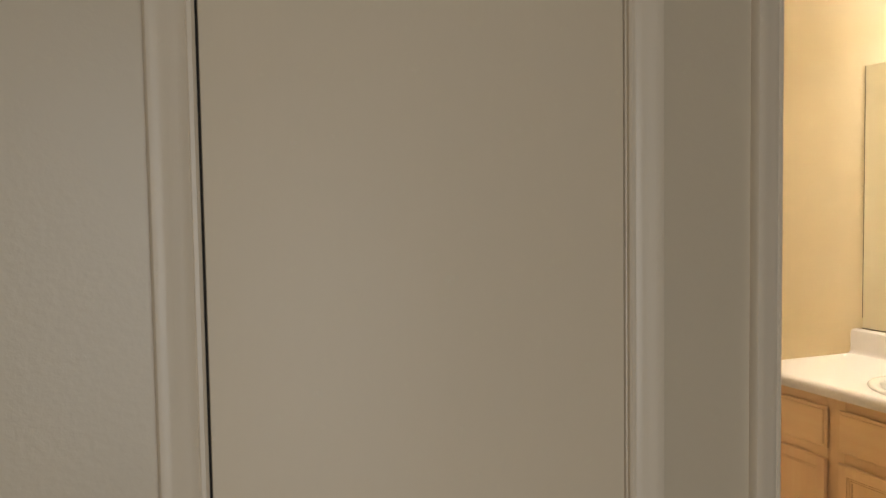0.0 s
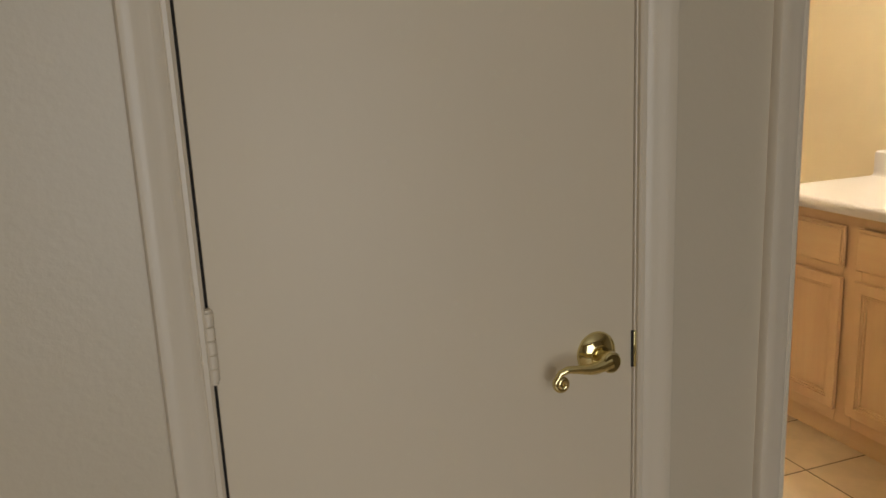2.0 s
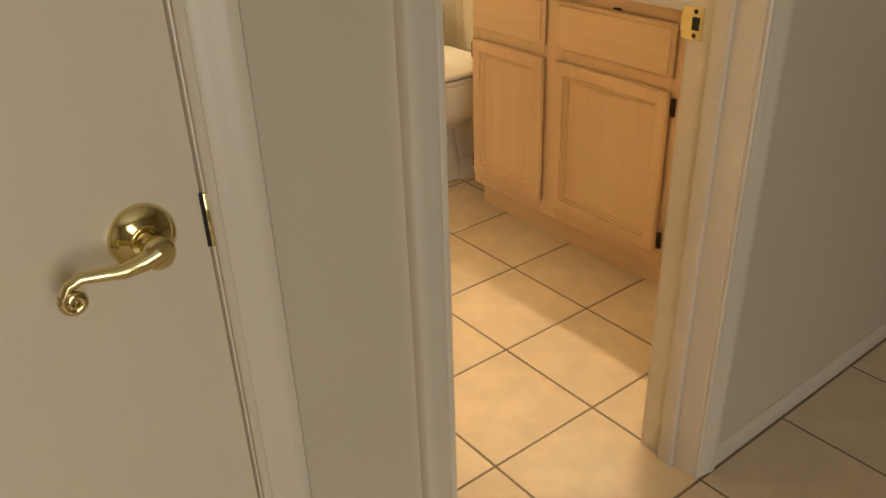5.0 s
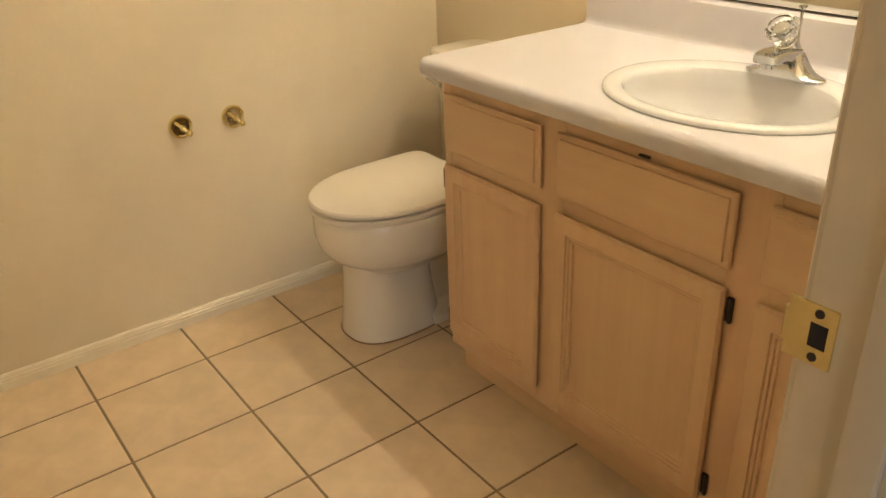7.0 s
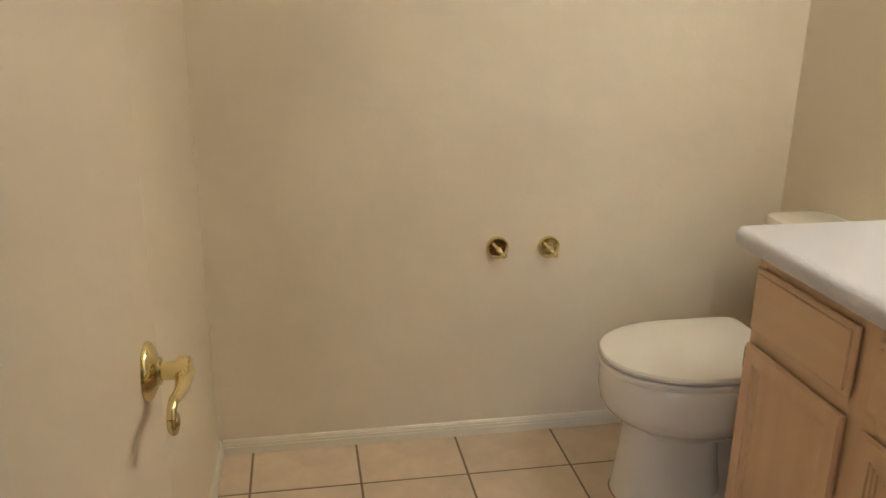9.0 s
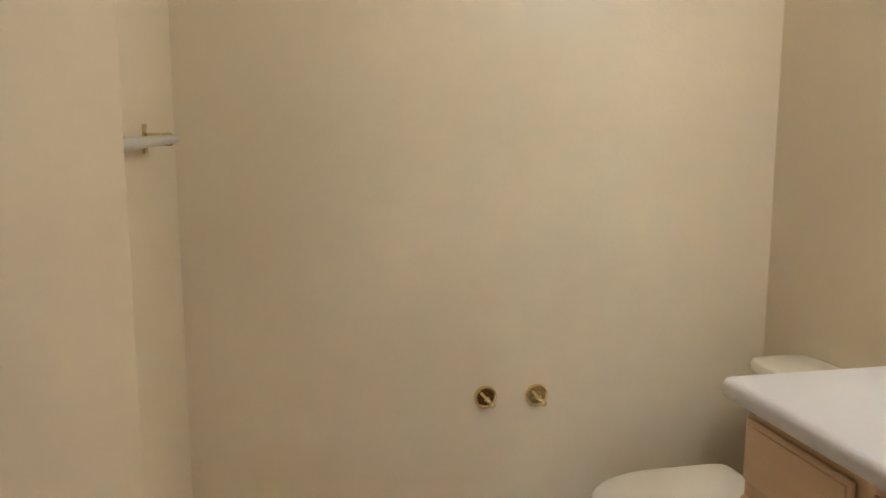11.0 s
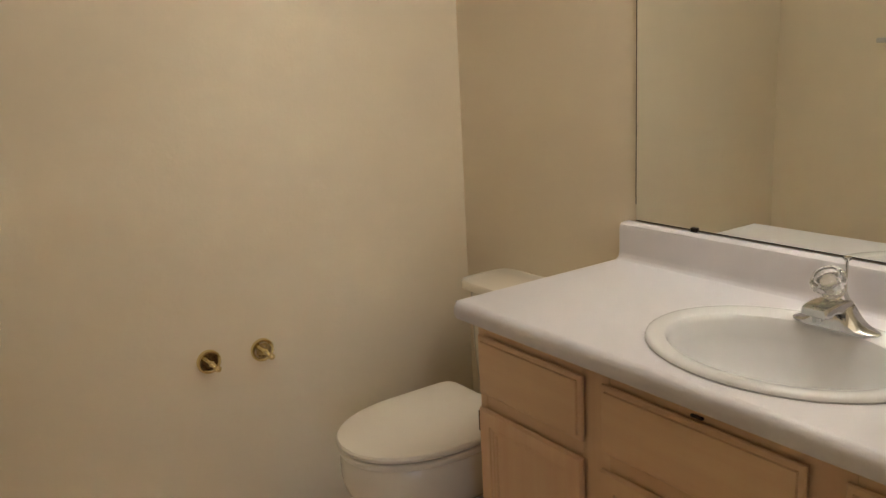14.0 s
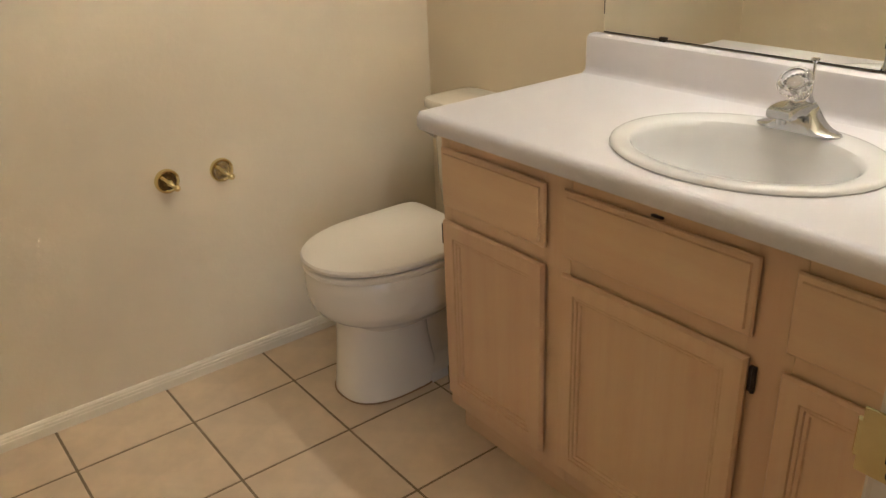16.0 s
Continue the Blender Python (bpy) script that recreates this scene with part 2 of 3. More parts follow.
def jambs(name, x0, x1, stop_y, label):
    e = tagged(new(name), label, "door frame", kind="structure")
    for a, b2 in ((x0 - J, x0), (x1, x1 + J)):
        part("jamb", box((a, HALL_Y - 0.001, 0), (b2, BATH_Y + 0.008, DOOR_TOP), 0.0015), TRIM, e)
    part("head_jamb", box((x0 - J, HALL_Y - 0.001, DOOR_TOP), (x1 + J, BATH_Y + 0.008, DOOR_TOP + J)), TRIM, e)
    for a, b2 in ((x0, x0 + 0.011), (x1 - 0.011, x1)):
        part("stop", box((a, stop_y, 0), (b2, stop_y + 0.034, DOOR_TOP - 0.011), 0.003), TRIM, e)
    part("head_stop", box((x0, stop_y, DOOR_TOP - 0.011), (x1, stop_y + 0.034, DOOR_TOP), 0.003), TRIM, e)
    return e


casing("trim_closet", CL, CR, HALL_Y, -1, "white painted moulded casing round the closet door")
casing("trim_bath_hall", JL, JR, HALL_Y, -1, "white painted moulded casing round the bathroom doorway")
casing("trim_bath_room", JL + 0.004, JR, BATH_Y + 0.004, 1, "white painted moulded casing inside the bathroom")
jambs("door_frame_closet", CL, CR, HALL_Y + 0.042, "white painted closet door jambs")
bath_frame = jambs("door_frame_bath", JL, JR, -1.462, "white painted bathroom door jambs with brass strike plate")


def baseboard(name, p0, p1, out, label="white painted low baseboard"):
    prof = [(0.0, 0.0), (0.012, 0.0), (0.012, 0.023), (0.0105, 0.026), (0.0105, 0.032), (0.008, 0.036), (0.008, 0.039), (0.004, 0.045), (0.0, 0.046)]
    p0, p1, out = Vector(p0), Vector(p1), Vector(out)
    bm = add_rings(bmesh.new(), [[p + out * w + Vector((0, 0, h)) for w, h in prof] for p in (p0, p1)])
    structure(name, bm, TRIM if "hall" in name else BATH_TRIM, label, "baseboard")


baseboard("baseboard_hooks", (LEFT_X + 0.012, HOOK_Y, 0), (MIR_X, HOOK_Y, 0), (0, -1, 0))
baseboard("baseboard_bath_side", (LEFT_X, BATH_Y + 0.03, 0), (LEFT_X, HOOK_Y, 0), (1, 0, 0))
baseboard("baseboard_mirror", (MIR_X, -0.18, 0), (MIR_X, HOOK_Y - 0.012, 0), (-1, 0, 0))
baseboard("baseboard_hall_right", (JR + 0.061, HALL_Y, 0), (2.4, HALL_Y, 0), (0, -1, 0))
baseboard("baseboard_hall_left", (-4.0, HALL_Y, 0), (CL - 0.061, HALL_Y, 0), (0, -1, 0))


def lever(m, name_parent, flip=1):
    """A brass lever set: rose, neck, cap, and a curved arm with a scrolled end. z of m points out of the door, x along the arm."""
    m = m @ Matrix.Diagonal((0.95, 1, 0.70, 1))
    part("rose", lathe([(0.001, 0.0), (0.0335, 0.0), (0.0335, 0.003), (0.031, 0.008), (0.022, 0.014), (0.016, 0.018), (0.0155, 0.022), (0.013, 0.023), (0.001, 0.023)], 36, m), BRASS, name_parent, "domed polished brass rose")
    part("neck", lathe([(0.001, 0.022), (0.0105, 0.022), (0.0105, 0.046), (0.0145, 0.047), (0.0155, 0.052), (0.0155, 0.064), (0.013, 0.067), (0.001, 0.067)], 28, m), BRASS, name_parent)
    pts = [(0.0, 0.0, 0.057), (0.016, -0.004, 0.058), (0.034, -0.006, 0.059), (0.054, -0.003, 0.058), (0.071, -0.001, 0.056), (0.083, -0.005, 0.055), (0.089, -0.014, 0.055)]
    part("arm", tube([m @ Vector((x, y * flip, z)) for x, y, z in pts], [0.0105, 0.0092, 0.0076, 0.0062, 0.0054, 0.005, 0.0046], 14), BRASS, name_parent)
    sc = []
    for k in range(22):
        a = math.pi * 0.5 - k / 21 * 2 * math.pi * 1.25
        r = 0.0105 - 0.0065 * k / 21
        sc.append(m @ Vector((0.0815 + r * math.cos(a - 0.9), (-0.020 + r * math.sin(a - 0.9)) * flip, 0.055 + 0.003 * k / 21)))
    part("scroll", tube(sc, 0.0048, 10), BRASS, name_parent, "scrolled brass lever end")


def hinge(parent, x, y, z, material=TRIM):
    bm = bmesh.new()
    for k in range(5):
        lathe([(0.001, 0), (0.0048, 0.0), (0.0066, 0.0014), (0.0066, 0.0166), (0.0048, 0.018), (0.001, 0.018)], 14, pose(x, y, z - 0.045 + 0.018 * k), bm)
    lathe([(0.001, 0), (0.005, 0.0), (0.005, 0.003), (0.001, 0.005)], 12, pose(x, y, z + 0.045), bm)
    lathe([(0.001, -0.005), (0.005, -0.003), (0.005, 0.0), (0.001, 0.0)], 12, pose(x, y, z - 0.045), bm)
    part("hinge", bm, material, parent, "painted butt hinge")


# closet door
closet_door = tagged(new("door_1"), "closed flat white closet door with brass lever", "door", kind="structure")
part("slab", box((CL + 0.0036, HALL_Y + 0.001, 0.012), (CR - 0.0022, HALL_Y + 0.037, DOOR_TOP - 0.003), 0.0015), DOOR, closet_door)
lever(Matrix(((-1, 0, 0, -1.3), (0, 0, -1, HALL_Y + 0.001), (0, 1, 0, 0.919), (0, 0, 0, 1))), closet_door)
for z in (1.815, 1.018, 0.22):
    hinge(closet_door, CL + 0.0018, HALL_Y - 0.0045, z)
part("strike_lip", box((CR - 0.0015, HALL_Y - 0.0035, 0.888), (CR + 0.0075, HALL_Y - 0.0005, 0.945), 0.001), BRASS, closet_door, "brass strike lip")
part("latch_gap", box((CR - 0.0042, HALL_Y - 0.0012, 0.888), (CR - 0.0012, HALL_Y + 0.002, 0.945)), DARK, closet_door, "dark latch slot")

# Dark strip set into the hinge gap to paint its shade.
part("hinge_gap_shade", box((CL + 0.0003, HALL_Y + 0.005, 0.012), (CL + 0.0034, HALL_Y + 0.03, DOOR_TOP - 0.004)), DARK, closet_door, "dark strip painting the shade in the hinge gap", False)

# open bathroom door
bath_door = tagged(new("door_2"), "open flat white bathroom door with brass lever", "door", kind="structure")
bath_door.matrix_basis = pose(JL - 0.002, BATH_Y + 0.009, 0, 0, 0, -1.7)
part("slab", box((-0.017, 0.006, 0.012), (0.018, 0.615, DOOR_TOP - 0.003), 0.0015), DOOR, bath_door)
lever(Matrix(((0, 0, 1, 0.018), (-1, 0, 0, 0.555), (0, 1, 0, 0.925), (0, 0, 0, 1))), bath_door)
part("latch_plate", box((-0.012, 0.6135, 0.886), (0.013, 0.6165, 0.943), 0.001), BRASS, bath_door, "brass latch plate")
for z in (1.815, 1.018, 0.22):
    hinge(bath_door, -0.012, 0.001, z)

# strike plate on the bathroom jamb
bm = bmesh.new()
PX = JR - 0.0025
for lo, hi in (((PX, -1.404, 0.903), (JR, -1.363, 0.919)), ((PX, -1.404, 0.941), (JR, -1.363, 0.957)), ((PX, -1.383, 0.919), (JR, -1.363, 0.941)), ((PX, -1.404, 0.919), (JR, -1.398, 0.941))):
    add_box(bm, lo, hi)
add_rings(bm, [[(PX + dx, y, z) for dx, y in ((0.0, -1.363), (0.0, -1.3605), (0.004, -1.358), (0.006, -1.3595), (0.0025, -1.363))] for z in (0.915, 0.945)])
plate = part("strike_plate", bm, BRASS, bath_frame, "polished brass strike plate", False)
part("strike_hole", box((JR - 0.0012, -1.398, 0.919), (JR, -1.383, 0.941)), DARK, plate, "dark latch hole", False)
for z in (0.910, 0.950):
    part("screw", lathe([(0.001, 0.0), (0.0042, 0.0), (0.0036, 0.0012), (0.001, 0.0014)], 12, Matrix(((0, 0, -1, JR - 0.0025), (1, 0, 0, -1.389), (0, 1, 0, z), (0, 0, 0, 1)))), BRONZE, plate)


# ---- vanity ----
VX = 0.19
cab = thing("vanity_cabinet", "pickled oak vanity cabinet with drawers and panel doors", "cabinet")
bm = bmesh.new()
add_box(bm, (0.2105, -1.376, 0.09), (0.695, -0.180, 0.10))
add_box(bm, (0.2105, -0.198, 0.10), (0.695, -0.180, 0.822))
add_box(bm, (0.2105, -1.376, 0.10), (0.695, -1.358, 0.822))
add_box(bm, (0.68, -1.358, 0.10), (0.695, -0.198, 0.60))
part("carcass", bm, OAK, cab)
part("toe_kick", box((0.248, -1.372, 0), (0.262, -0.182, 0.09)), OAK_H, cab)
part("toe_side", box((0.262, -0.198, 0), (0.64, -0.182, 0.09)), OAK, cab)
SP = [(-0.180, -0.205), (-0.507, -0.579), (-0.965, -1.046), (-1.330, -1.376)]
for a, b2 in SP:
    part("stile", box((0.208, b2, 0.09), (0.226, a, 0.822), 0.001), OAK, cab)
for (a, a2), (b2, b3) in zip(SP, SP[1:]):
    for z0, z1 in ((0.09, 0.15), (0.59, 0.65), (0.762, 0.822)):
        part("rail", box((0.2085, b2 , z0), (0.2255, a2, z1), 0.001), OAK_H, cab)
DR = [(0.0, 0.0105), (0.0025, 0.0130), (0.011, 0.0135), (0.0125, 0.018)]
DO = [(0.0, 0.012), (0.004, 0.018), (0.036, 0.018), (0.0375, 0.0135), (0.039, 0.0155), (0.044, 0.0150), (0.0455, 0.0105), (0.047, 0.0125), (0.052, 0.0120), (0.0535, 0.0075)]
for y0, y1, side in ((-0.518, -0.192, 1), (-0.977, -0.567, -1), (-1.345, -1.036, -1)):
    part("drawer_front", panel(y0, y1, 0.638, 0.775, VX, DR), OAK_H, cab, smooth=False)
    d = part("door", panel(y0, y1, 0.136, 0.602, VX, DO), OAK, cab, smooth=False)
    yy = y1 if side > 0 else y0
    for z in (0.562, 0.175):
        bm = box((0.2015, yy - 0.002, z - 0.022), (0.2075, yy + side * 0.012, z + 0.022), 0.001)
        tube([(0.2025, yy + side * 0.0105, z - 0.024), (0.2025, yy + side * 0.0105, z + 0.024)], 0.004, 10, bm)
        part("hinge", bm, BRONZE, d, "dark bronze cabinet hinge")
part("catch", box((0.201, -0.79, 0.778), (0.2078, -0.765, 0.783), 0.002), BRONZE, cab, "small dark metal tilt catch")

counter = thing("countertop", "white laminate vanity countertop with rolled front edge and backsplash", "countertop")
SX, SY = 0.384, -0.810


def counter_top():
    """A slab with a rolled nose, an upstand at the wall, and an oval hole for the basin."""
    bm = bmesh.new()
    y0, y1 = -1.379, -0.176
    seg = 48
    hole = [(SX + 0.185 * math.cos(2 * math.pi * k / seg), SY + 0.232 * math.sin(2 * math.pi * k / seg)) for k in range(seg)]
    rect = []
    for k in range(seg):
        c, s = math.cos(2 * math.pi * k / seg), math.sin(2 * math.pi * k / seg)
        f = min((0.672 - SX) / c if c > 1e-6 else 1e9, (0.160 - SX) / c if c < -1e-6 else 1e9, (y1 - 0.008 - SY) / s if s > 1e-6 else 1e9, (y0 - SY) / s if s < -1e-6 else 1e9)
        rect.append((SX + c * f, SY + s * f))
    for corner in ((0.672, y1 - 0.008), (0.160, y1 - 0.008), (0.160, y0), (0.672, y0)):
        k = min(range(seg), key=lambda i: (rect[i][0] - corner[0]) ** 2 + (rect[i][1] - corner[1]) ** 2)
        rect[k] = corner
    add_rings(bm, [[(x, y, 0.84) for x, y in hole], [(x, y, 0.862) for x, y in hole], [(x, y, 0.862) for x, y in rect]], False, False)
    r = 0.019
    nose = [(0.160, 0.862)] + [(0.160 - r * math.sin(a), 0.862 - r + r * math.cos(a)) for a in [math.pi / 2 * k / 7 for k in range(1, 8)]] + [(0.141, 0.835), (0.146, 0.823), (0.152, 0.822), (0.235, 0.822), (0.235, 0.836), (0.160, 0.836)]
    add_rings(bm, [[(x, y, z) for x, z in nose] for y in (y0, y1 - 0.008)])
    er = 0.008
    end = [(y1 - 0.008, 0.862)] + [(y1 - er + er * math.sin(a), 0.862 - er + er * math.cos(a)) for a in [math.pi / 2 * k / 5 for k in range(1, 6)]] + [(y1, 0.824), (y1 - 0.008, 0.824)]
    add_rings(bm, [[(x, y, z) for y, z in end] for x in (0.152, 0.697)])
    lathe([(0.001, 0.0), (0.019, 0.0), (0.019, 0.001)], 4, pose(0.16, y1 - 0.02, 0.826), bm)
    return bm


part("top", counter_top(), LAMINATE, counter)
bm = bmesh.new()
bs = [(0.697, 0.862), (0.652, 0.862), (0.658, 0.864), (0.662, 0.870), (0.664, 0.880), (0.664, 0.942), (0.667, 0.950), (0.674, 0.954), (0.697, 0.955)]
add_rings(bm, [[(x, y, z) for x, z in bs] for y in (-1.379, -0.181)])
ins = [(0.697 + (x - 0.697) * 0.86, 0.862 + (z - 0.862) * 0.95) for x, z in bs]
add_rings(bm, [[(x, y, z) for x, z in q] for y, q in ((-0.181, bs), (-0.176, ins))], False, True)
part("backsplash", bm, LAMINATE, counter)

basin = thing("sink", "oval white porcelain drop-in sink", "sink")


def oval(ax, ay, z, cx=SX, cy=SY, seg=56):
    return [(cx + ax * math.cos(2 * math.pi * k / seg), cy + ay * math.sin(2 * math.pi * k / seg), z) for k in range(seg)]


bm = bmesh.new()
B = SX - 0.014
add_rings(bm, [oval(0.199, 0.245, 0.8625), oval(0.2005, 0.2465, 0.865), oval(0.199, 0.245, 0.869), oval(0.195, 0.241, 0.8715), oval(0.188, 0.234, 0.8725), oval(0.157, 0.208, 0.8705, B + 0.004),
               oval(0.152, 0.203, 0.868, B + 0.002), oval(0.148, 0.198, 0.858, B), oval(0.142, 0.191, 0.83, B), oval(0.128, 0.174, 0.79, B), oval(0.102, 0.14, 0.752, B),
               oval(0.06, 0.085, 0.733, B), oval(0.025, 0.026, 0.727, B)], False, True)
part("bowl", bm, SINK_W, basin)
part("drain", lathe([(0.001, 0.002), (0.016, 0.002), (0.020, 0.004), (0.022, 0.003), (0.022, -0.001)], 24, pose(B, SY, 0.7275)), CHROME, basin, "chrome drain ring")

# faucet
fau = thing("faucet", "chrome centerset faucet with clear acrylic knob", "faucet", m=pose(0.533, -0.822, 0.8725))
bm = bmesh.new()
sec = []
for y, hw, h in ((-0.080, 0.006, 0.003), (-0.074, 0.014, 0.005), (-0.060, 0.023, 0.007), (-0.048, 0.026, 0.012), (-0.038, 0.026, 0.023), (-0.030, 0.025, 0.036), (-0.024, 0.024, 0.044), (-0.018, 0.023, 0.047),
                 (0.018, 0.023, 0.047), (0.024, 0.024, 0.044), (0.030, 0.025, 0.036), (0.038, 0.026, 0.023), (0.048, 0.026, 0.012), (0.060, 0.023, 0.007), (0.074, 0.014, 0.005), (0.080, 0.006, 0.003)):
    sec.append([(-hw, y, 0), (-hw, y, h * 0.5), (-hw * 0.72, y, h * 0.92), (-hw * 0.5, y, h), (hw * 0.6, y, h), (hw * 0.85, y, h * 0.8), (hw, y, h * 0.3), (hw, y, 0)])
add_rings(bm, sec)
part("base", bm, CHROME, fau)
bm = bmesh.new()
sec = []
for x, hw, z0, z1 in ((0.010, 0.025, 0.030, 0.051), (-0.020, 0.026, 0.030, 0.053), (-0.040, 0.026, 0.036, 0.0535), (-0.054, 0.0255, 0.036, 0.053), (-0.058, 0.0255, 0.032, 0.0525), (-0.070, 0.0245, 0.032, 0.051), (-0.076, 0.022, 0.035, 0.048)):
    sec.append([(x, -hw * 0.9, z0), (x, -hw, z0 + 0.002), (x, -hw, z1 - 0.005), (x, -hw * 0.86, z1), (x, hw * 0.86, z1), (x, hw, z1 - 0.005), (x, hw, z0 + 0.002), (x, hw * 0.9, z0)])
add_rings(bm, sec)
part("spout", bm, CHROME, fau, "flat chrome visor-shaped spout")
part("aerator", lathe([(0.001, 0.0), (0.009, 0.0), (0.009, 0.012), (0.001, 0.012)], 18, pose(-0.062, 0, 0.023)), CHROME, fau)
KN = pose(-0.008, 0, 0.060, 0, -38, 0)
part("collar", lathe([(0.001, -0.014), (0.019, -0.014), (0.018, 0.006), (0.013, 0.011), (0.001, 0.011)], 24, KN), CHROME, fau)
bm = bmesh.new()
rings = []
for r, h, fl in ((0.012, 0.009, 0), (0.019, 0.010, 0.0006), (0.0210, 0.028, 0.0010), (0.0240, 0.031, 0.0010), (0.0300, 0.036, 0.0008), (0.0305, 0.043, 0.0005), (0.0270, 0.050, 0), (0.0215, 0.052, 0), (0.019, 0.050, 0)):
    rings.append([KN @ Vector(((r + fl * (1 if k % 2 else -1)) * math.cos(math.pi * k / 20), (r + fl * (1 if k % 2 else -1)) * math.sin(math.pi * k / 20), h)) for k in range(40)])
add_rings(bm, rings)
part("knob", bm, ACRYLIC, fau, "clear fluted acrylic knob")
part("knob_core", lathe([(0.001, 0.011), (0.008, 0.011), (0.008, 0.030), (0.014, 0.034), (0.014, 0.036), (0.001, 0.036)], 18, KN), CHROME, fau)
part("lift_rod", lathe([(0.001, 0), (0.011, 0.0), (0.005, 0.014), (0.0028, 0.022), (0.0028, 0.075), (0.0075, 0.080), (0.0075, 0.084), (0.001, 0.085)], 14, pose(0.026, 0, 0.040)), CHROME, fau, "chrome pop-up lift rod")

# mirror
mir = thing("wall_mirror_panel", "frameless wall mirror resting on the backsplash", "mirror")
part("glass", box((0.6925, -1.375, 0.9605), (0.6980, -0.210, 1.962)), MIRROR, mir, smooth=False)
bm = bmesh.new()
add_box(bm, (0.6922, -0.2098, 1.0), (0.6986, -0.2075, 1.962))
part("edge", bm, DARK, mir, "dark mirror edge", False)
part("bottom_edge", box((0.692, -1.375, 0.9583), (0.6986, -0.210, 0.9602)), DARK, mir, "dark bottom channel", False)
for y, z, h in ((-0.387, 0.9555, 0.010), (-0.40, 1.954, 0.012), (-1.1, 0.9555, 0.010), (-1.1, 1.954, 0.012)):
    part("clip", box((0.6875, y - 0.009, z), (0.6922, y + 0.009, z + h), 0.001), BRONZE if z < 1.5 else CHROME, mir, "small mirror clip")

# vanity light: four slender bulbs on arms in front of the wall
bar = thing("vanity_light", "chrome vanity light strip with lit bulbs above the mirror", "wall light")
part("backplate", box((0.672, -1.13, 2.02), (0.6995, -0.45, 2.128), 0.006), CHROME, bar)
for k in range(4):
    y = -0.55 - 0.16 * k
    ax = Matrix(((0, 0, -1, 0.672), (0, 1, 0, y), (1, 0, 0, 2.074), (0, 0, 0, 1)))
    part("arm", lathe([(0.001, 0), (0.022, 0), (0.020, 0.006), (0.009, 0.012), (0.009, 0.09), (0.017, 0.094), (0.015, 0.138), (0.001, 0.139)], 20, ax), CHROME, bar)
    tip = Matrix(((1, 0, 0, 0.520), (0, 0, -1, y), (0, 1, 0, 2.074), (0, 0, 0, 1)))
    part("bulb", lathe([(0.016 * math.sin(a), -0.045 * math.cos(a)) for a in [math.pi * i / 12 for i in range(13)]], 16, tip), GLOW, bar, "lit slender tubular bulb")

# ---- toilet ----
TY = 0.118
toi = thing("toilet", "white two-piece toilet with closed elongated seat", "toilet")


def egg(cx, cy, fx, bx, ry, z, seg=44, sq=2.0, back=1.2):
    """An egg outline: longer to the front (-x), blunter behind."""
    out = []
    for k in range(seg):
        a = 2 * math.pi * k / seg
        c, s = math.cos(a), math.sin(a)
        p = 2.0 / (sq if c < 0 else sq + back)
        out.append((cx + (bx if c > 0 else fx) * math.copysign(abs(c) ** p, c), cy + ry * math.copysign(abs(s) ** p, s), z))
    return out


PY = TY + 0.026
bm = bmesh.new()
add_rings(bm, [egg(0.24, TY + 0.01, 0.135, 0.16, 0.10, 0.215), egg(0.245, TY + 0.008, 0.160, 0.18, 0.122, 0.238), egg(0.248, TY + 0.004, 0.196, 0.20, 0.146, 0.258), egg(0.25, TY, 0.226, 0.22, 0.168, 0.282), egg(0.25, TY, 0.243, 0.235, 0.180, 0.308),
               egg(0.25, TY, 0.250, 0.24, 0.185, 0.338), egg(0.25, TY, 0.251, 0.24, 0.186, 0.370), egg(0.25, TY, 0.250, 0.24, 0.185, 0.393), egg(0.25, TY, 0.244, 0.235, 0.180, 0.404)])
part("bowl", bm, PORCELAIN, toi)
bm = bmesh.new()
add_rings(bm, [egg(0.22, PY, fx, bx, ry, z, sq=2.5) for fx, bx, ry, z in ((0.152, 0.135, 0.113, 0.0), (0.152, 0.135, 0.113, 0.012), (0.149, 0.132, 0.111, 0.028), (0.144, 0.122, 0.106, 0.08), (0.138, 0.112, 0.101, 0.14), (0.134, 0.108, 0.098, 0.19),
                                                                              (0.136, 0.110, 0.100, 0.222), (0.146, 0.118, 0.108, 0.244), (0.162, 0.13, 0.122, 0.264), (0.17, 0.14, 0.13, 0.282))])
part("pedestal", bm, PORCELAIN, toi)
bm = bmesh.new()
add_rings(bm, [[(x, TY + dy * w, z) for dy, z in ((-1, 0.0), (-1, 0.03), (-0.55, 0.06), (-0.5, h), (0.5, h), (0.55, 0.06), (1, 0.03), (1, 0.0))] for x, w, h in ((0.30, 0.088, 0.2), (0.40, 0.085, 0.24), (0.50, 0.09, 0.30), (0.56, 0.092, 0.37), (0.58, 0.09, 0.38))])
part("trapway", bm, PORCELAIN, toi)
part("tank_shelf", box((0.40, TY - 0.13, 0.30), (0.66, TY + 0.13, 0.402), 0.02, 3), PORCELAIN, toi)
bm = bmesh.new()
add_rings(bm, [egg(0.245, TY, 0.243, 0.20, 0.179, 0.4045, sq=2.1), egg(0.245, TY, 0.247, 0.203, 0.182, 0.409, sq=2.1), egg(0.245, TY, 0.247, 0.203, 0.182, 0.419, sq=2.1), egg(0.245, TY, 0.243, 0.20, 0.178, 0.4225, sq=2.1)])
part("seat", bm, PLASTIC, toi)
bm = bmesh.new()
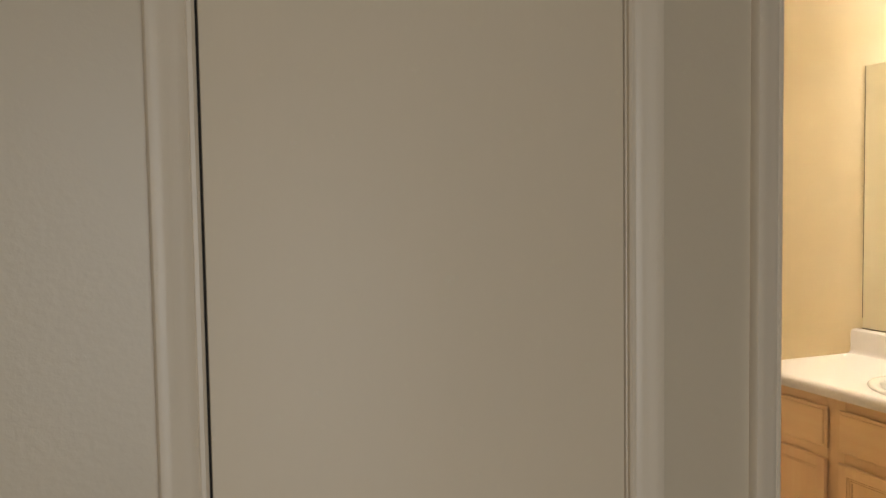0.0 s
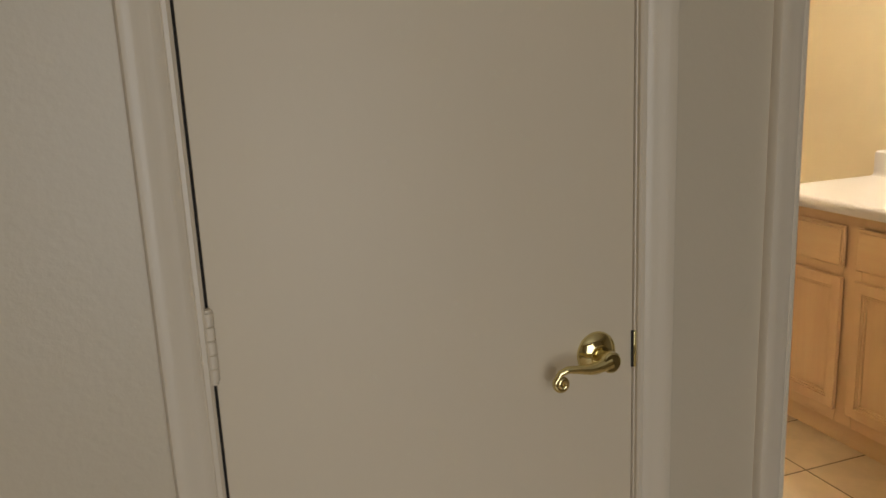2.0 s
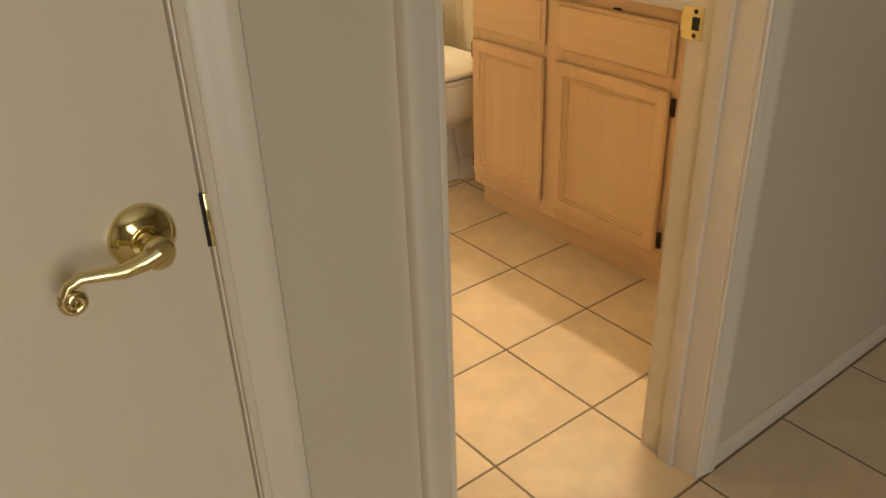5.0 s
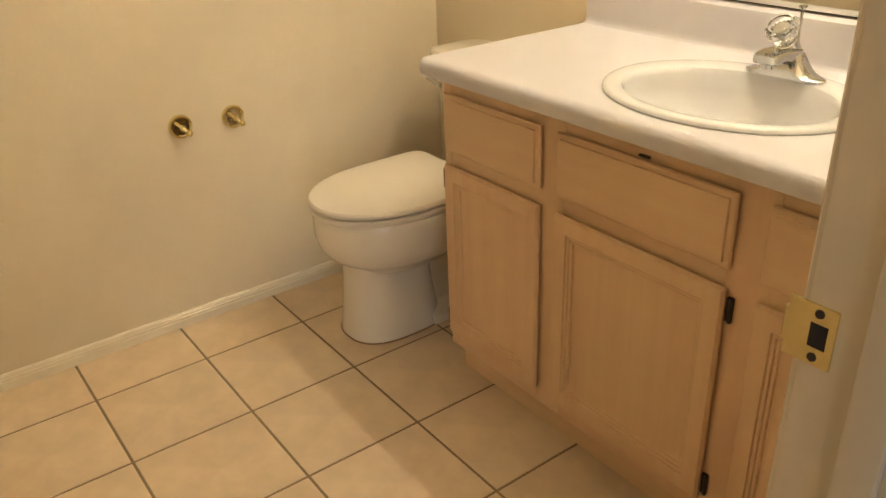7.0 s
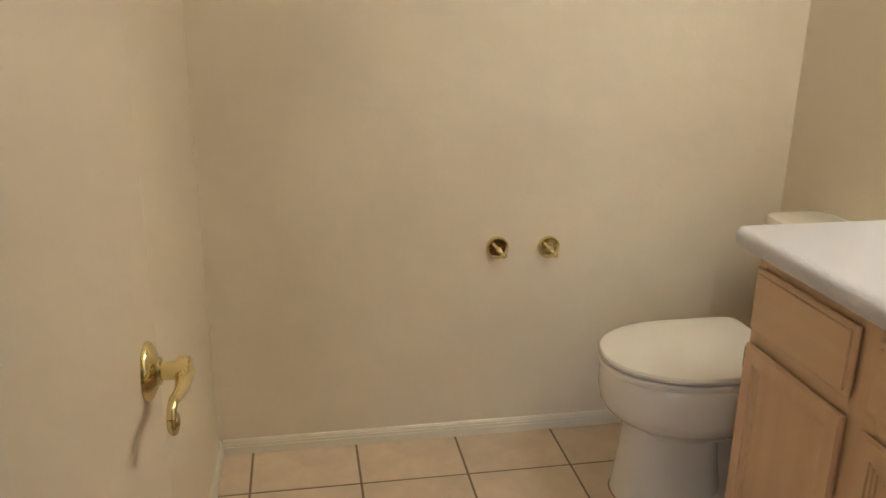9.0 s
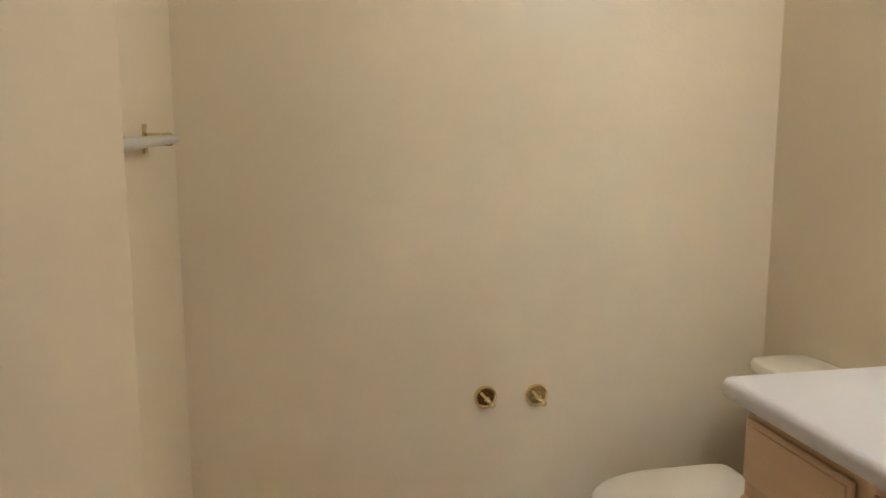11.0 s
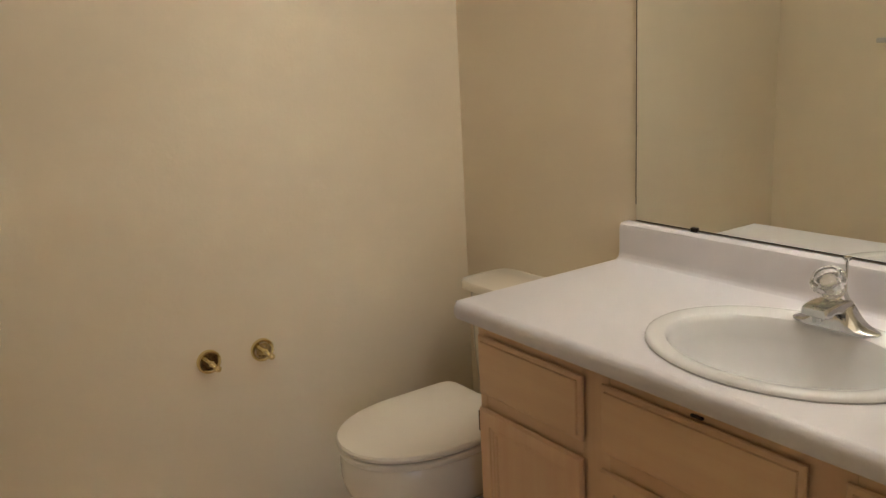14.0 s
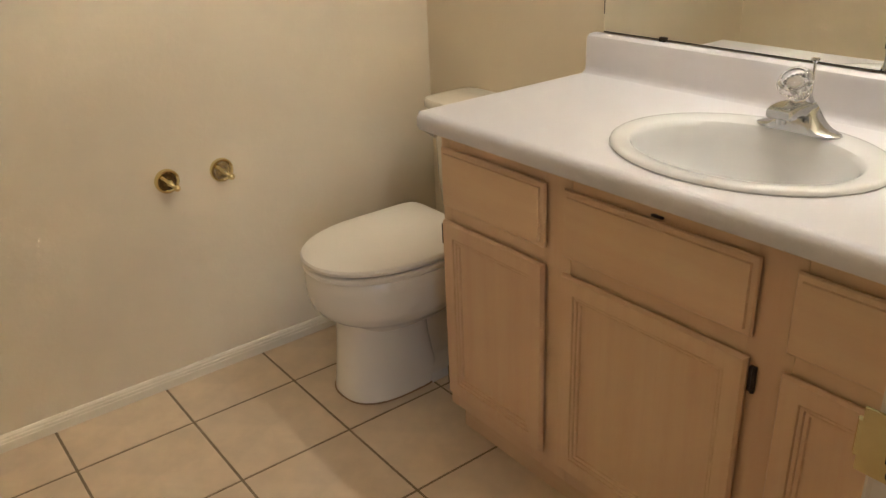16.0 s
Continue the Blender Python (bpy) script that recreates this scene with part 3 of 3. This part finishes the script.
add_rings(bm, [egg(0.245, TY, 0.240, 0.205, 0.176, 0.4265, sq=2.1, back=9), egg(0.245, TY, 0.249, 0.210, 0.184, 0.430, sq=2.1, back=9), egg(0.245, TY, 0.250, 0.212, 0.185, 0.438, sq=2.1, back=9), egg(0.245, TY, 0.246, 0.208, 0.181, 0.444, sq=2.1, back=9), egg(0.245, TY, 0.225, 0.195, 0.165, 0.449, sq=2.1, back=9), egg(0.245, TY, 0.12, 0.10, 0.09, 0.452, sq=2.1, back=9)])
part("lid", bm, PLASTIC, toi)
part("lid_gap", box((0.12, TY - 0.12, 0.4215), (0.40, TY + 0.12, 0.4275)), PLASTIC, toi)
for s in (-1, 1):
    part("seat_hinge", box((0.425, TY + s * 0.075 - 0.025, 0.403), (0.465, TY + s * 0.075 + 0.025, 0.436), 0.006), PLASTIC, toi)
bm = bmesh.new()
add_rings(bm, [egg(0.60, TY, a, 0.09, w, z, sq=3.4) for a, w, z in ((0.05, 0.16, 0.402), (0.07, 0.185, 0.42), (0.076, 0.192, 0.5), (0.082, 0.198, 0.712))])
part("tank", bm, PORCELAIN, toi)
bm = bmesh.new()
add_rings(bm, [egg(0.60, TY, a, 0.095, w, z + 0.014, sq=6.0, back=2) for a, w, z in ((0.088, 0.203, 0.697), (0.094, 0.209, 0.701), (0.094, 0.209, 0.718), (0.089, 0.204, 0.725), (0.075, 0.19, 0.728))])
part("tank_lid", bm, PORCELAIN, toi)
bm = tube([(0.512, TY + 0.15, 0.665), (0.490, TY + 0.15, 0.665), (0.482, TY + 0.155, 0.664), (0.480, TY + 0.09, 0.655)], [0.011, 0.009, 0.006, 0.0065], 12)
part("flush_lever", bm, CHROME, toi, "chrome flush lever")
bm = bmesh.new()
add_rings(bm, [egg(0.22, PY, 0.1555, 0.135, 0.1165, z, sq=2.5) for z in (0.0, 0.003)])
part("caulk_line", bm, CAULK, toi, "brown stained caulk line at the floor")


# ---- wall fittings ----
def holder_post(x, z, inner, label):
    """A round rose with a rolled rim and a dished face, and a turned arm that leans out to a ball tip."""
    e = thing("paper_holder_post", label, "paper holder", "toilet paper holder posts", pose(x, HOOK_Y, z, 90, 0, 0))
    part("rose", lathe([(0.0245, 0.004), (0.0245, 0.0), (0.031, 0.0), (0.0335, 0.003), (0.0335, 0.009), (0.031, 0.0125), (0.027, 0.013), (0.0245, 0.010), (0.0245, 0.004)], 36), BRASS, e, "round polished brass rim")
    part("dish", lathe([(0.001, 0.0), (0.0243, 0.0), (0.0243, 0.0075), (0.020, 0.0055), (0.010, 0.0045), (0.001, 0.0045)], 32), inner, e, "dished inner face")
    bm = tube([(-0.013, 0.013, 0.004), (-0.010, 0.010, 0.014), (-0.005, 0.005, 0.022), (-0.001, 0.001, 0.029), (0.003, -0.004, 0.033), (0.008, -0.010, 0.038)], [0.0085, 0.006, 0.0058, 0.0095, 0.0062, 0.0052], 14)
    part("arm", bm, BRASS, e)
    part("tip", lathe([(0.0005, -0.0095)] + [(0.0095 * math.cos(a), 0.0095 * math.sin(a)) for a in [-1.3 + 2.6 * i / 8 for i in range(9)]] + [(0.0005, 0.0095)], 18, pose(0.0115, -0.0135, 0.041)), BRASS, e, "rounded brass tip")
    return e


# Left dish carries a painted dark reflection, right dish a pale one.
holder_post(-0.189, 0.608, TARNISH, "round brass toilet paper holder post with dark reflection painted on its dish")
holder_post(-0.035, 0.603, NICKEL, "round brass toilet paper holder post with pale reflection painted on its dish")

tb = thing("towel_bar", "towel bar with brass posts on the wall behind the door", "towel bar")
for y in (0.02, -0.50):
    bm = box((LEFT_X, y - 0.014, 1.328), (LEFT_X + 0.006, y + 0.014, 1.386), 0.002)
    add_box(bm, (LEFT_X + 0.006, y - 0.009, 1.343), (LEFT_X + 0.055, y + 0.009, 1.369), 0.003)
    part("post", bm, BRASS, tb, "square brass post")
part("rod", tube([(LEFT_X + 0.052, -0.54, 1.356), (LEFT_X + 0.052, 0.075, 1.356)], 0.0095, 16), ACRYLIC_BAR, tb, "pale frosted rod")

# ---- floor tiles ----
T, G = 0.305, 0.0035
meshes = {}


def tile_mesh(w, d):
    key = (round(w, 3), round(d, 3))
    if key not in meshes:
        bm = bmesh.new()
        rings = []
        for ins2, z in ((0.0, -0.0014), (0.0, -0.0005), (0.0022, 0.0)):
            rings.append([(sx * (w / 2 - ins2), sy * (d / 2 - ins2), z) for sx, sy in ((-1, -1), (1, -1), (1, 1), (-1, 1))])
        add_rings(bm, rings, False, True)
        me = bpy.data.meshes.new("tile")
        bm.to_mesh(me)
        bm.free()
        me.materials.append(TILE)
        meshes[key] = me
    return meshes[key]


for j in range(-11, 2):
    for i in range(-11, 7):
        x0, x1, y0, y1 = i * T, (i + 1) * T, j * T, (j + 1) * T
        if y0 >= -1.53:
            x0, x1, y1 = max(x0, LEFT_X), min(x1, MIR_X), min(y1, HOOK_Y)
            if x1 - x0 < 0.02 or y1 - y0 < 0.02:
                continue
        w, d = x1 - x0 - 2 * G, y1 - y0 - 2 * G
        ob = new("tile", tile_mesh(w, d))
        ob.parent = floor
        ob.location = ((x0 + x1) / 2, (y0 + y1) / 2, 0)
